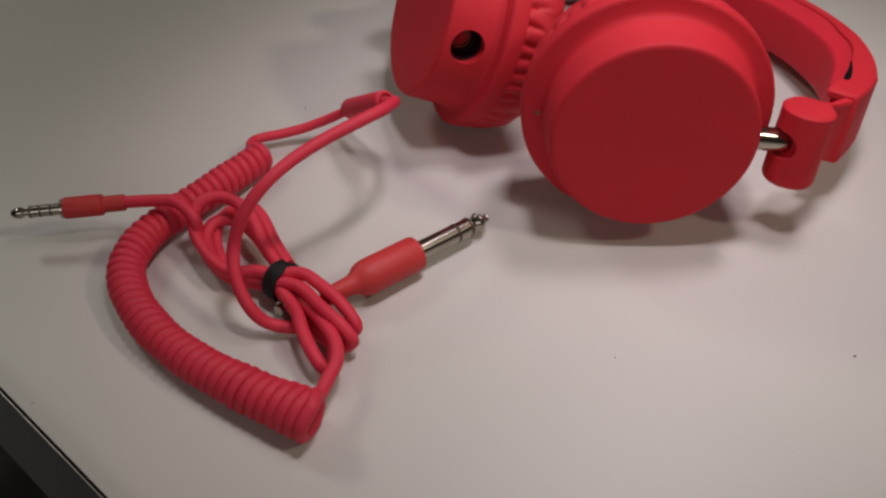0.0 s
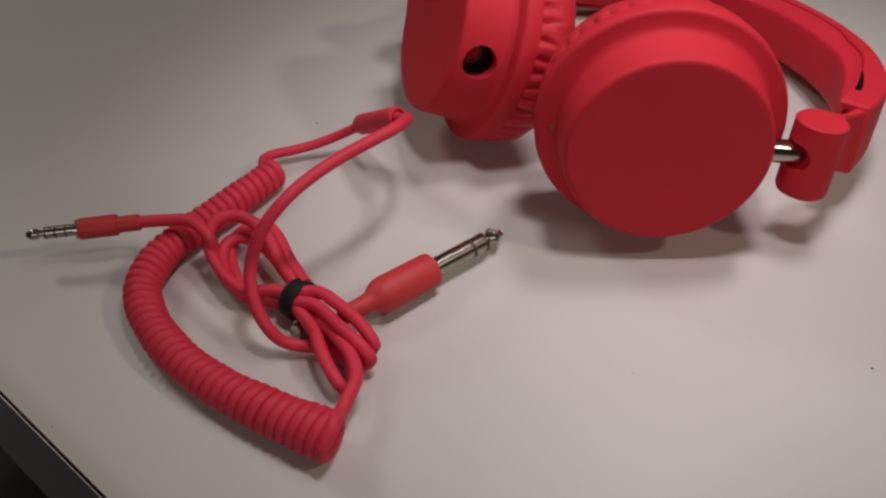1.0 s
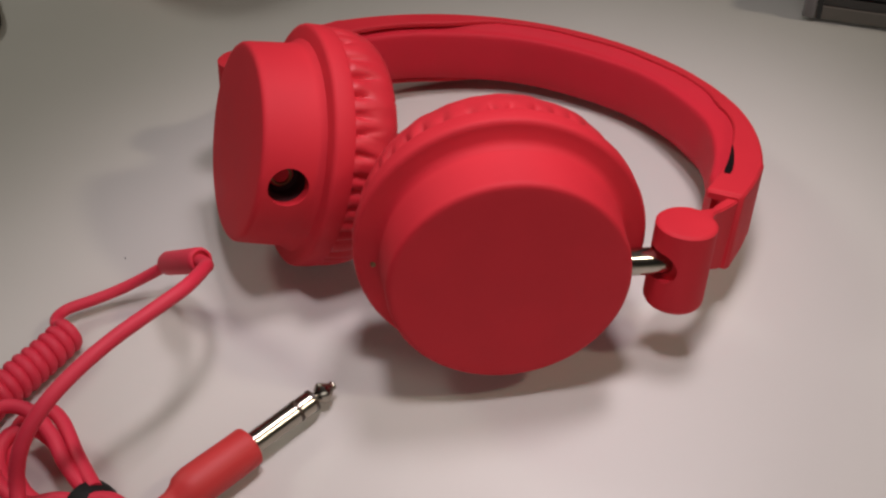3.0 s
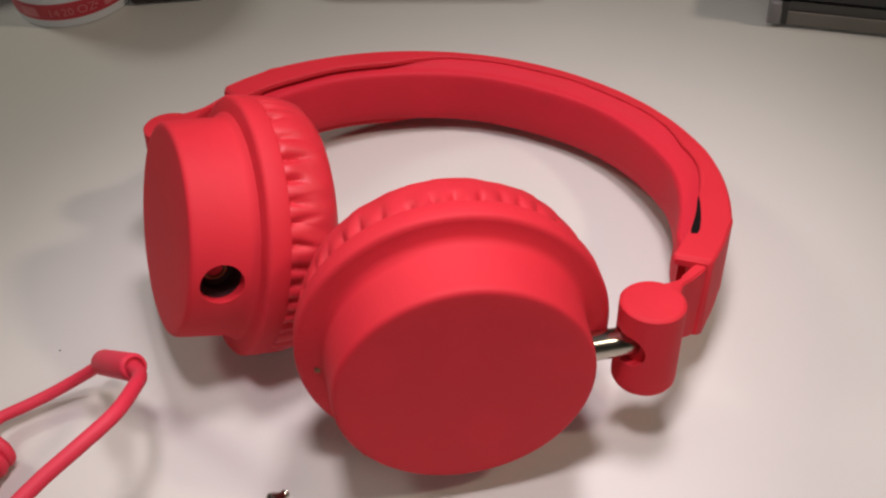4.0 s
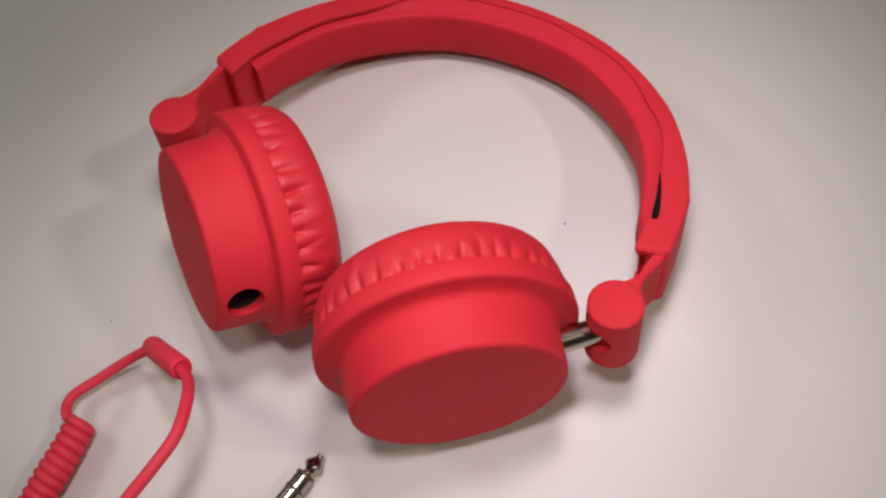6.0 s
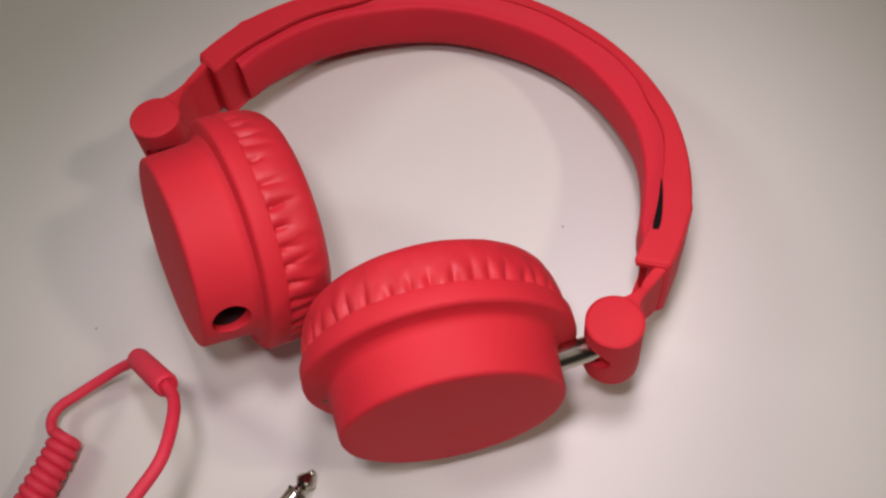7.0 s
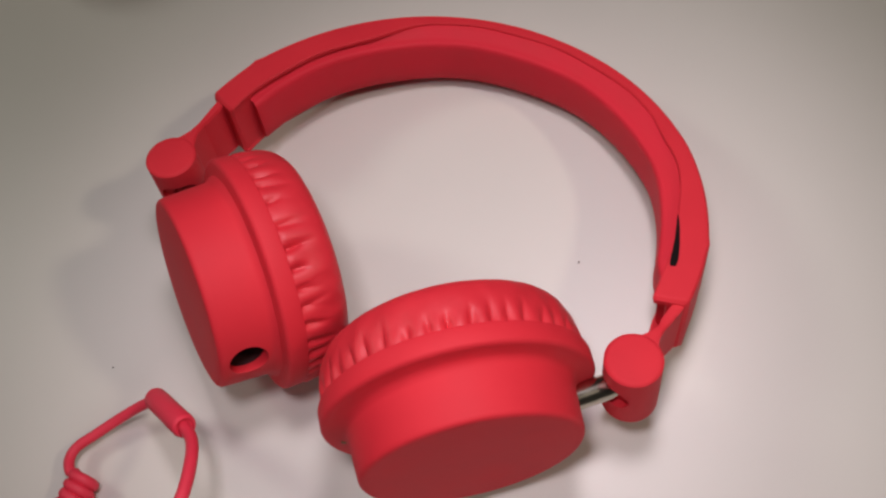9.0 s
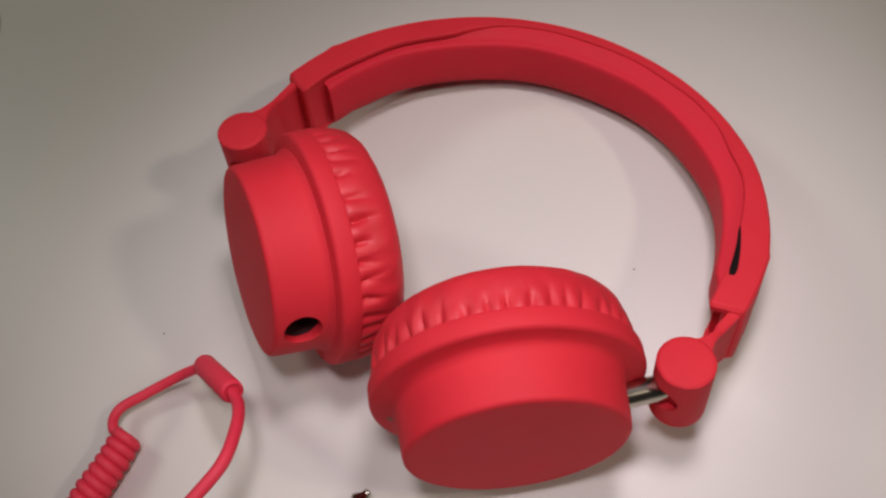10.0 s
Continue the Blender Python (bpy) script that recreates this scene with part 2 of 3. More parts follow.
def shell_section(deg):
    r, w, e = outer(deg), lip(deg), 0.0007
    deep = 0.0030
    start = 66.0 if deg > 0 else 70.6
    if abs(deg) > start:
        deep = 0.0030 + min(1, (abs(deg) - start) / 0.8) * (0.0070 if deg > 0 else 0.0036)
    inner = r - max(w, deep)
    wall = r - deep
    out = r + 0.0005 * math.exp(-((deg - 61.5) / 1.1) ** 2) + 0.0003 * math.exp(-((deg + 61) / 1.1) ** 2)
    pts = [(out, LOW + e), (out, TOP - e), (out - e, TOP), (inner + e * 0.6, TOP), (inner, TOP - e * 0.6), (inner, TOP - 0.0016), (wall, TOP - 0.0018),
           (wall, LOW + 0.0018), (inner, LOW + 0.0016), (inner, LOW + e), (inner + e, LOW), (out - e, LOW)]
    tight = 0.0008 * ease(73.2, 74.0, abs(deg)) if deg < 0 else 0.0008 * ease(72.7, 73.5, deg)
    if tight:
        ma, mb = (r + inner) / 2, (TOP + LOW) / 2
        pts = [(a + math.copysign(min(tight, abs(ma - a)), ma - a), b + math.copysign(min(tight, abs(mb - b)), mb - b)) for a, b in pts]
    skew = -1.3 * ease(-70, -74, deg)
    return [polar(deg + skew * (TOP - b) / (TOP - LOW), a, b) for a, b in pts]


angles = [-74, -73.9, -73.7, -73.4, -73.1] + [-72.8 + 0.4 * k for k in range(364)] + [72.7, 73.0, 73.25, 73.4, 73.5]
headband = part("headband", ring_sweep([shell_section(a) for a in angles]), red_plastic, headphones, "matte red plastic headband shell", BAND)


def cushion_section(deg):
    limit = 67.4 if deg > 0 else 71.2
    r = outer(deg) - 0.0029
    near = min(1.0, max(0.0, (limit - abs(deg)) / 1.6))
    full = (0.0078 + 0.0026 * (deg / 60) ** 2 + (0.0009 * ease(-25, -50, deg))) * (0.965 + 0.035 * math.sqrt(near)) * (1 - 0.42 * ease(-61, -71, deg)) + 0.00025 * math.sin(deg * 0.21 + 1)
    hi, lo = TOP - 0.0009, LOW + 0.0020
    tall = hi - lo
    prof = [(0, 0), (0.20, 0.012), (0.40, 0.050), (0.56, 0.088), (0.70, 0.104), (0.80, 0.106), (0.87, 0.110), (0.92, 0.124), (0.955, 0.150), (0.975, 0.195), (0.985, 0.27), (0.99, 0.38), (1.0, 0.52), (1.0, 0.66), (0.985, 0.79), (0.95, 0.89), (0.87, 0.96), (0.7, 0.99), (0.4, 1.0), (0, 1.0)]
    pts = [(r - full * d, hi - tall * v) for d, v in prof]
    return [polar(deg, x, z) for x, z in pts]


part("cushion", ring_sweep([cushion_section(-71.2 + (67.4 + 71.2) * k / 138) for k in range(139)]), red_fabric, headband, "padded red inner cushion", BAND)


def slot_section(deg):
    k = (deg + 66) / 12.0
    w = 0.0023 * (1 - k) ** 0.8 + 0.0002 if deg > -64.5 else 0.0016 + 0.0008 * (deg + 66) / 1.5
    r = 0.0853 + (0.0820 - 0.0853) * (1 - k)
    return [polar(deg, r - w / 2, TOP + 0.00025), polar(deg, r + w / 2, TOP + 0.00025), polar(deg, r + w / 2, TOP - 0.003), polar(deg, r - w / 2, TOP - 0.003)]


# no recess is cut; the slot's shade is a black strip on the rim
part("slot", ring_sweep([slot_section(-66 + 1.0 * k) for k in range(13)]), shade_black, headband, "black strip painting the shade of the slot in the headband", BAND)


def pad_wobble(seed, reach_from, reach_to, deep, sharp):
    """Puffs between creases that run in from the rim and die away over the pad."""
    rnd = random.Random(seed)
    marks, a = [], 0.0
    while a < 2 * math.pi - 0.06:
        marks.append((a, rnd.uniform(0.5, 1.0), rnd.uniform(-0.09, 0.09), rnd.uniform(reach_from, reach_to)))
        a += rnd.uniform(0.11, 0.20)

    def depth(angle, h):
        total = 0.0
        for k, (at, strength, lean, reach) in enumerate(marks):
            nxt = marks[(k + 1) % len(marks)][0] + (2 * math.pi if k + 1 == len(marks) else 0)
            d = (angle - at - lean * h + math.pi) % (2 * math.pi) - math.pi
            wide = nxt - at
            fade = ease(reach, 0.1, h)
            if abs(d) < 0.25:
                total -= strength * fade * math.exp(-((d / sharp) ** 2))
            if -0.02 < d < wide + 0.02:
                f = min(1.0, max(0.0, d / wide))
                total += 0.8 * strength * fade * (math.sin(math.pi * f) ** 0.8 - 0.4)
        total += 0.5 * noise.noise(Vector((math.cos(angle) * 7, math.sin(angle) * 7, h * 1.5 + seed)))
        return deep * total * ease(0.0, 0.10, h + 0.04) * ease(1.1, 0.7, h)

    return depth


def ear_cup(m, seed, label, sizes=(RING, DRUM, FACE, DEEP), pad=0.0160, folds=(0.32, 0.66, 0.00085, 0.042)):
    """A cup whose z axis points out of its flat face; z = 0 where the pad meets the rim."""
    r, d, f, h = sizes
    prof = [(0, 0.0004), (0.020, 0.0004), (r - 0.0012, 0.0), (r - 0.0003, 0.0004), (r, 0.0012), (r, 0.0052), (r - 0.0002, 0.0058), (r - 0.0008, 0.0063), (r - 0.0016, 0.0065), (r - 0.0046, 0.0070),
            (d + 0.0012, 0.0076), (d + 0.0005, 0.0084), (d + 0.0001, 0.0096), (f + 0.0010, h - 0.0018), (f + 0.0008, h - 0.0008), (f + 0.0003, h - 0.0002), (f - 0.0004, h),
            (f - 0.0014, h + 0.0001), (f * 0.5, h + 0.0002), (0, h + 0.0002)]
    cup = part("ear_cup", lathe(prof, 128), red_plastic, headphones, label, m)
    fold = pad_wobble(seed, *folds)
    pp = []
    for k in range(44):
        a = math.pi * (k / 43) ** 1.35
        c, s = math.cos(a), math.sin(a)
        rr = 0.5 * (r + 0.0384) - 0.0099 + (0.0084 if c > 0 else 0.0085) * (abs(c) ** 0.72) * (1 if c > 0 else -1)
        pp.append((rr, -pad * (max(s, 0) ** 0.72) + 0.0004))
    part("ear_pad", lathe(pp, 480, wobble=lambda a, k: fold(a, (0.0004 - pp[k][1]) / (pad + 0.0002)) if k < 26 else 0.0), red_leather, cup, "wrinkled red leatherette ear pad", m)
    grille = [(0, -0.004), (0.018, -0.004), (0.0205, -0.0036), (0.0205, -0.001)]
    part("speaker_grille", lathe(grille, 48), black_rubber, cup, "black speaker cloth", m)
    return cup


C_RIGHT, N_RIGHT = Vector((0.06185, 0.24863, 0.03842)), Vector((-0.045, -0.9958, 0.0791)).normalized()
N_LEFT = Vector((-0.9200, -0.1730, 0.3520)).normalized()
C_LEFT = Vector((0.0160, 0.3036, 0.0340))
cup_right = ear_cup(frame_of(C_RIGHT, N_RIGHT), 3, "plain red ear cup standing on its rim, flat face outward")
cup_left = ear_cup(frame_of(C_LEFT, N_LEFT), 8, "red ear cup with a round cable socket in its side", (0.0362, 0.0300, 0.0283, 0.0242), 0.0150, (0.45, 0.85, 0.00096, 0.035))

# socket in the side of one cup
HOLE = Vector((0.160, -0.987, 0)).normalized()
hole_pose = frame_of(HOLE * 0.0314 + Vector((0, 0, 0.0160)), HOLE, (0, 0, 1))
cut(cup_left, lathe([(0, -0.0105), (0.0057, -0.0105), (0.0057, 0.004), (0, 0.004)], 48), hole_pose)
M_LEFT = WORLD[cup_left]
socket = part("socket", lathe([(0.00565, -0.0048), (0.0053, -0.0054), (0.0050, -0.0100), (0.0036, -0.0103), (0.0034, -0.0140), (0, -0.0140)], 40), black_hole, cup_left, "dark recessed cable socket", M_LEFT @ hole_pose)
part("contact", lathe([(0.0024, -0.0125), (0.0030, -0.0125), (0.0030, -0.0095), (0.0024, -0.0095)], 32, closed=True), brass, socket, "brass socket contact", M_LEFT @ hole_pose)
# small set screw in the side of the other cup
M_RIGHT = WORLD[cup_right]
screw_pose = frame_of(Vector((0.0, 1.0, 0)) * 0.0334 + Vector((0, 0, 0.0074)), Vector((0.02, 0.2, 0.98)))
part("screw", lathe([(0, 0.0003), (0.0005, 0.0003), (0.0008, 0.0001), (0.0009, -0.0008), (0, -0.0008)], 16), brass, cup_right, "tiny metal screw", M_RIGHT @ screw_pose)


def hinge(cup, m_cup, at, band_end, side, top=0.0044):
    """The pivot barrel of one cup, with its arm into the headband and its metal pin. at, band_end: in the band's plane."""
    r, tall = 0.0081, 0.0250
    m = BAND @ pose(at[0], at[1], top)
    prof = [(0, -tall), (r - 0.0016, -tall), (r - 0.0006, -tall + 0.0004), (r - 0.0001, -tall + 0.0013), (r, -tall + 0.002), (r, -0.0007), (r - 0.0006, -0.0001), (r - 0.0012, 0), (0, 0)]
    barrel = part("hinge_barrel", lathe(prof, 64), red_plastic, headphones, "red plastic hinge barrel", m)
    # arm
    a, b = Vector((at[0], at[1], 0)), Vector((band_end[0], band_end[1], 0))
    d = (b - a).normalized()
    across = Vector((-d.y, d.x, 0))
    a2, b2 = a + d * 0.004, b + d * 0.004
    bm = bmesh.new()
    rows = []
    for t, out, wide, hi, lo in ((0, 0.0046, 0.0046, top - 0.0008, -0.0135), (0.10, 0.0040, 0.0040, top - 0.0008, -0.0140), (0.20, 0.0026, 0.0026, top - 0.0009, -0.0150), (0.28, 0.0018, 0.0017, top - 0.0010, -0.0155),
                                 (0.36, 0.0014, 0.0012, top - 0.0012, -0.0162), (0.44, 0.0013, 0.0009, top - 0.0015, -0.0170), (0.48, 0.0013, 0.0008, 0.0012, -0.0175), (0.52, 0.0014, 0.0015, 0.0011, -0.0185),
                                 (0.75, 0.0015, 0.0016, 0.0010, -0.0205), (1.0, 0.0015, 0.0016, 0.0010, -0.0208)):
        c = a2.lerp(b2, t)
        rows.append([bm.verts.new(c + across * s * (out if s == -side else wide) + Vector((0, 0, z))) for s, z in ((-1, lo), (1, lo), (1, hi), (-1, hi))])
    for p, q in zip(rows, rows[1:]):
        for k in range(4):
            n = (k + 1) % 4
            bm.faces.new((p[k], p[n], q[n], q[k]))
    bm.faces.new(rows[0])
    bm.faces.new(rows[-1])
    bmesh.ops.bevel(bm, geom=[e for e in bm.edges], offset=0.0004, segments=2, affect="EDGES", clamp_overlap=True)
    part("arm", bm, red_plastic, barrel, "flat red sliding arm", BAND)
    # pin from the barrel to the middle of the cup's side
    hub = (m_cup @ Vector((0, 0, 0.0150)))
    core = m @ Vector((0, 0, -0.0118))
    way = (hub - core).normalized()
    length = (hub - core).length - DRUM + 0.004
    pin = part("pin", lathe([(0, 0), (0.0035, 0), (0.0037, 0.0002), (0.0037, length), (0, length)], 40), chrome, barrel, "polished steel swivel pin", frame_of(core + way * 0.001, way))
    # notch round the pin
    local = WORLD[barrel].inverted()
    for swing in (0, 14, 28):
        w = Matrix.Rotation(radians(swing * side), 3, "Z") @ (local.to_3x3() @ way)
        cut(barrel, lathe([(0, 0), (0.0042, 0), (0.0042, 0.02), (0, 0.02)], 32), frame_of(Vector((0, 0, -0.0118)) + w * 0.0052, w))
    return barrel


hinge(cup_right, M_RIGHT, (0.0015, -0.0779), (0.0225, -0.0812), 1, 0.0030)
hinge(cup_left, M_LEFT, (-0.0020, 0.0812), (0.0240, 0.0816), -1, 0.0028)

# ---- coiled cable ----
cable = thing("coiled_cable", pose(-0.07, 0.21, 0), "red coiled audio cable, its slack bundled by a black tie", "cable")
AXIS = [(-0.0613, 0.2683, 0.0054), (-0.0660, 0.2616, 0.0056), (-0.0748, 0.2513, 0.0057), (-0.0864, 0.2374, 0.0057), (-0.0934, 0.2278, 0.0057), (-0.0967, 0.2163, 0.0059), (-0.0956, 0.2074, 0.0059),
        (-0.0911, 0.1972, 0.0059), (-0.0836, 0.1865, 0.0059), (-0.0729, 0.1761, 0.0059), (-0.0618, 0.1679, 0.0063), (-0.0508, 0.1608, 0.0067), (-0.0435, 0.1566, 0.0072), (-0.0369, 0.1528, 0.0075)]
WIRE = 0.00180


def helix(axis, pitch):
    """A coil round an axis of (x, y, outer radius) that lies on the desk."""
    line = smooth_curve(axis, 24)
    out = []
    cum = [0.0]
    for a, b in zip(line, line[1:]):
        cum.append(cum[-1] + (b - a).to_2d().length)
    total = cum[-1]
    turns = round(total / pitch) + 0.225
    steps = int(turns * 18)
    j = 0
    for k in range(steps + 1):
        u = k / steps
        s = total * u
        while j < len(line) - 2 and cum[j + 1] < s:
            j += 1
        q = line[j].lerp(line[j + 1], (s - cum[j]) / max(1e-9, cum[j + 1] - cum[j]))
        d = (line[j + 1] - line[j]).to_2d().normalized()
        side = Vector((-d.y, d.x, 0))
        loose = min(1.0, 8 * u, 8 * (1 - u))
        turn = math.pi * 0.55 - 2 * math.pi * turns * (u - 1) + loose * (0.3 * math.sin(s * 190) + 0.15 * math.sin(s * 610))
        rr = (q.z - WIRE) * (1 + 0.03 * loose * math.sin(s * 330 + 2))
        lean = 0.06 * max(0.0, 3 * u - 2)
        out.append(q + rr * (math.cos(turn) * side + math.sin(turn) * Vector((lean * d.x, lean * d.y, 1))))
    return out


coil_path = helix(AXIS, 0.0032)
part("coil", tube(coil_path, WIRE, 10), red_rubber, cable, "tightly coiled red cord")
UP, DOWN = coil_path[0], coil_path[-1]


def cord(name, points, r=0.00195, label=""):
    return part(name, tube(smooth_curve(points, 8), r, 12), red_rubber, cable, label)


cord("cord", [tuple(UP), (-0.0651, 0.2710, 0.0070), (-0.0655, 0.2752, 0.0058), (-0.0628, 0.2788, 0.0050), (-0.0557, 0.2811, 0.0050), (-0.0478, 0.2830, 0.0060), (-0.0386, 0.2836, 0.0095), (-0.0305, 0.2820, 0.0148)], 0.0017)
CLIP_A, CLIP_B = Vector((-0.0318, 0.2833, 0.0135)), Vector((-0.0184, 0.2650, 0.0290))
way = (CLIP_B - CLIP_A).normalized()
long = (CLIP_B - CLIP_A).length
part("sleeve", lathe([(0, 0), (0.0028, 0), (0.0034, 0.0006), (0.0036, 0.0014), (0.0037, long - 0.0016), (0.0035, long - 0.0006), (0.0030, long), (0.0027, long), (0.0026, long - 0.001), (0, long - 0.001)], 36),
     red_rubber, cable, "short red joining sleeve", frame_of(CLIP_A, way))
cord("arched_cord", [tuple(CLIP_B - way * 0.002), (-0.0163, 0.2596, 0.0318), (-0.0155, 0.2503, 0.0388), (-0.0187, 0.2397, 0.0433), (-0.0265, 0.2322, 0.0439), (-0.0356, 0.2255, 0.0430), (-0.0441, 0.2177, 0.0419),
                     (-0.0513, 0.2106, 0.0393), (-0.0576, 0.2059, 0.0326), (-0.0612, 0.2025, 0.0232), (-0.0607, 0.1960, 0.0166), (-0.0569, 0.1907, 0.0101), (-0.0520, 0.1895, 0.0050), (-0.0435, 0.1895, 0.0030),
                     (-0.0391, 0.1927, 0.0030)], 0.0019)
cord("plug_cord", [(-0.1010, 0.2349, 0.0134), (-0.0993, 0.2349, 0.0135), (-0.0901, 0.2335, 0.0150), (-0.0830, 0.2316, 0.0158), (-0.0771, 0.2266, 0.0130), (-0.0762, 0.2236, 0.0080), (-0.0717, 0.2162, 0.0045),
                   (-0.0650, 0.2095, 0.0040), (-0.0580, 0.2067, 0.0045), (-0.0502, 0.2052, 0.0050)])
cord("slack_loop", [(-0.0480, 0.2055, 0.0090), (-0.0549, 0.2157, 0.0115), (-0.0587, 0.2238, 0.0140), (-0.0643, 0.2310, 0.0155), (-0.0706, 0.2338, 0.0158), (-0.0757, 0.2322, 0.0150), (-0.0779, 0.2283, 0.0120),
                    (-0.0766, 0.2230, 0.0088), (-0.0710, 0.2135, 0.0085), (-0.0645, 0.2076, 0.0085), (-0.0569, 0.2071, 0.0090), (-0.0480, 0.2040, 0.0095)])
cord("slack_loop", [(-0.0470, 0.2070, 0.0110), (-0.0526, 0.2187, 0.0105), (-0.0574, 0.2300, 0.0110), (-0.0627, 0.2360, 0.0100), (-0.0694, 0.2355, 0.0072), (-0.0719, 0.2310, 0.0052), (-0.0710, 0.2228, 0.0040),
                    (-0.0665, 0.2141, 0.0030), (-0.0584, 0.2086, 0.0030), (-0.0490, 0.2050, 0.0030)])
cord("slack_loop", [(-0.0524, 0.2044, 0.0100), (-0.0432, 0.2024, 0.0122), (-0.0377, 0.1978, 0.0122), (-0.0318, 0.1920, 0.0108), (-0.0277, 0.1872, 0.0080), (-0.0272, 0.1862, 0.0055), (-0.0299, 0.1879, 0.0030),
                    (-0.0359, 0.1942, 0.0025), (-0.0427, 0.2009, 0.0030), (-0.0513, 0.2061, 0.0050)])
cord("slack_loop", [(-0.0516, 0.2026, 0.0090), (-0.0434, 0.1978, 0.0112), (-0.0372, 0.1900, 0.0112), (-0.0318, 0.1842, 0.0104), (-0.0285, 0.1811, 0.0080), (-0.0283, 0.1813, 0.0050), (-0.0315, 0.1819, 0.0030),
                    (-0.0372, 0.1860, 0.0030), (-0.0432, 0.1928, 0.0035), (-0.0503, 0.2030, 0.0050)])
cord("slack_loop", [(-0.0500, 0.2017, 0.0080), (-0.0444, 0.1913, 0.0085), (-0.0415, 0.1824, 0.0080), (-0.0381, 0.1748, 0.0070), (-0.0353, 0.1719, 0.0050), (-0.0333, 0.1748, 0.0030), (-0.0339, 0.1826, 0.0025),
                    (-0.0368, 0.1892, 0.0030), (-0.0427, 0.1984, 0.0030), (-0.0498, 0.2057, 0.0030)])
cord("cord", [(-0.0450, 0.1990, 0.0070), (-0.0370, 0.1871, 0.0085), (-0.0327, 0.1785, 0.0095), (-0.0317, 0.1712, 0.0095), (-0.0339, 0.1647, 0.0090), (-0.0360, 0.1586, 0.0092), (-0.0364, 0.1568, 0.0122), tuple(DOWN), tuple(coil_path[-4])])
cord("slack_loop", [(-0.0475, 0.2062, 0.0070), (-0.0538, 0.2165, 0.0064), (-0.0592, 0.2254, 0.0070), (-0.0655, 0.2312, 0.0080), (-0.0716, 0.2306, 0.0085), (-0.0742, 0.2262, 0.0075), (-0.0730, 0.2195, 0.0064),
                    (-0.0686, 0.2118, 0.0062), (-0.0606, 0.2074, 0.0066), (-0.0500, 0.2055, 0.0062)])
# black tie round the bundle
TIE_AT, TIE_WAY = Vector((-0.0491, 0.2050, 0.0072)), Vector((0.0186, -0.0185, 0)).normalized()
tie_prof = [(0.0054, -0.0025), (0.0059, -0.0026), (0.0062, -0.0021), (0.0063, 0.0), (0.0062, 0.0021), (0.0059, 0.0026), (0.0054, 0.0025)]
tie = lathe(tie_prof, 48, closed=True, wobble=lambda a, k: 0.0003 * math.sin(3 * a + 1))
part("tie", tie, black_rubber, cable, "black rubber cable tie", frame_of(TIE_AT, TIE_WAY) @ Matrix.Diagonal((0.94, 1.05, 1, 1)))


def plug(name, at, way, prof, mats, parent, label, steps=40):
    return part(name, lathe(prof, steps), mats, parent, label, frame_of(at, way))


# small plug
TIP, BASE = Vector((-0.1322, 0.2323, 0.0120)), Vector((-0.1185, 0.2335, 0.0125))
d = (BASE - TIP).normalized()
small = plug("small_plug", BASE, d, [(0, 0), (0.0030, 0), (0.0034, 0.0004), (0.0034, 0.0115), (0.0031, 0.0120), (0.0026, 0.0122), (0.0026, 0.0185), (0.0022, 0.0190), (0, 0.0190)], red_plug, cable, "red moulded plug grip")
r = 0.00185
plug("shaft", BASE, -d, [(0.0030, -0.0002), (0.0030, 0.0008), (r, 0.0009), (r, 0.0105), (0.0011, 0.0110), (0.0012, 0.0120), (0.0018, 0.0132), (0.0016, 0.0148), (0.0008, 0.0160), (0, 0.0161)], plug_nickel, small, "nickel plug shaft")
for h in (0.0036, 0.0068, 0.0098):
    plug("insulator", BASE - d * h, -d, [(r, 0), (r + 0.00006, 0), (r + 0.00006, 0.0005), (r, 0.0005)], black_ring, small, "black insulating ring", 32)

# large plug
L_BASE, L_WAY = Vector((-0.0094, 0.2168, 0.0063)), Vector((0.0222, 0.0168, -0.0012)).normalized()
big = plug("large_plug", L_BASE, -L_WAY, [(0, 0), (0.0046, 0), (0.0053, 0.0004), (0.0055, 0.0012), (0.0056, 0.0180), (0.0054, 0.0194), (0.0049, 0.0212), (0.0037, 0.0228), (0.0030, 0.0246), (0.0027, 0.0330), (0.0024, 0.0340), (0, 0.0340)],
           red_plug, cable, "red moulded grip of the large plug")
r = 0.0030
plug("shaft", L_BASE, L_WAY, [(r, -0.001), (r, 0.0205), (0.0027, 0.0208), (0.0017, 0.0216), (0.0015, 0.0222), (0.0021, 0.0228), (0.0029, 0.0238), (0.0031, 0.0244), (0.0025, 0.0256), (0.0014, 0.0268), (0.0012, 0.0275), (0.0013, 0.0280), (0.0008, 0.0285), (0, 0.0286)], plug_nickel, big, "nickel plug shaft")
for h in (0.0148, 0.0200):
    plug("insulator", L_BASE + L_WAY * h, L_WAY, [(r, 0), (r + 0.0001, 0), (r + 0.0001, 0.0009), (r, 0.0009)], black_ring, big, "black insulating ring", 36)
part("collar", lathe([(0, 0), (0.0022, 0), (0.0022, 0.0010), (0.0017, 0.0011), (0.0017, 0.0020), (0.0022, 0.0021), (0.0022, 0.0031), (0.0017, 0.0032), (0.0017, 0.0048), (0, 0.0048)], 28), plug_nickel, big, "nickel collar",
     frame_of((-0.0475, 0.2000, 0.0030), (-0.55, -0.83, 0.05)))

# ---- things at the rim of the desk ----


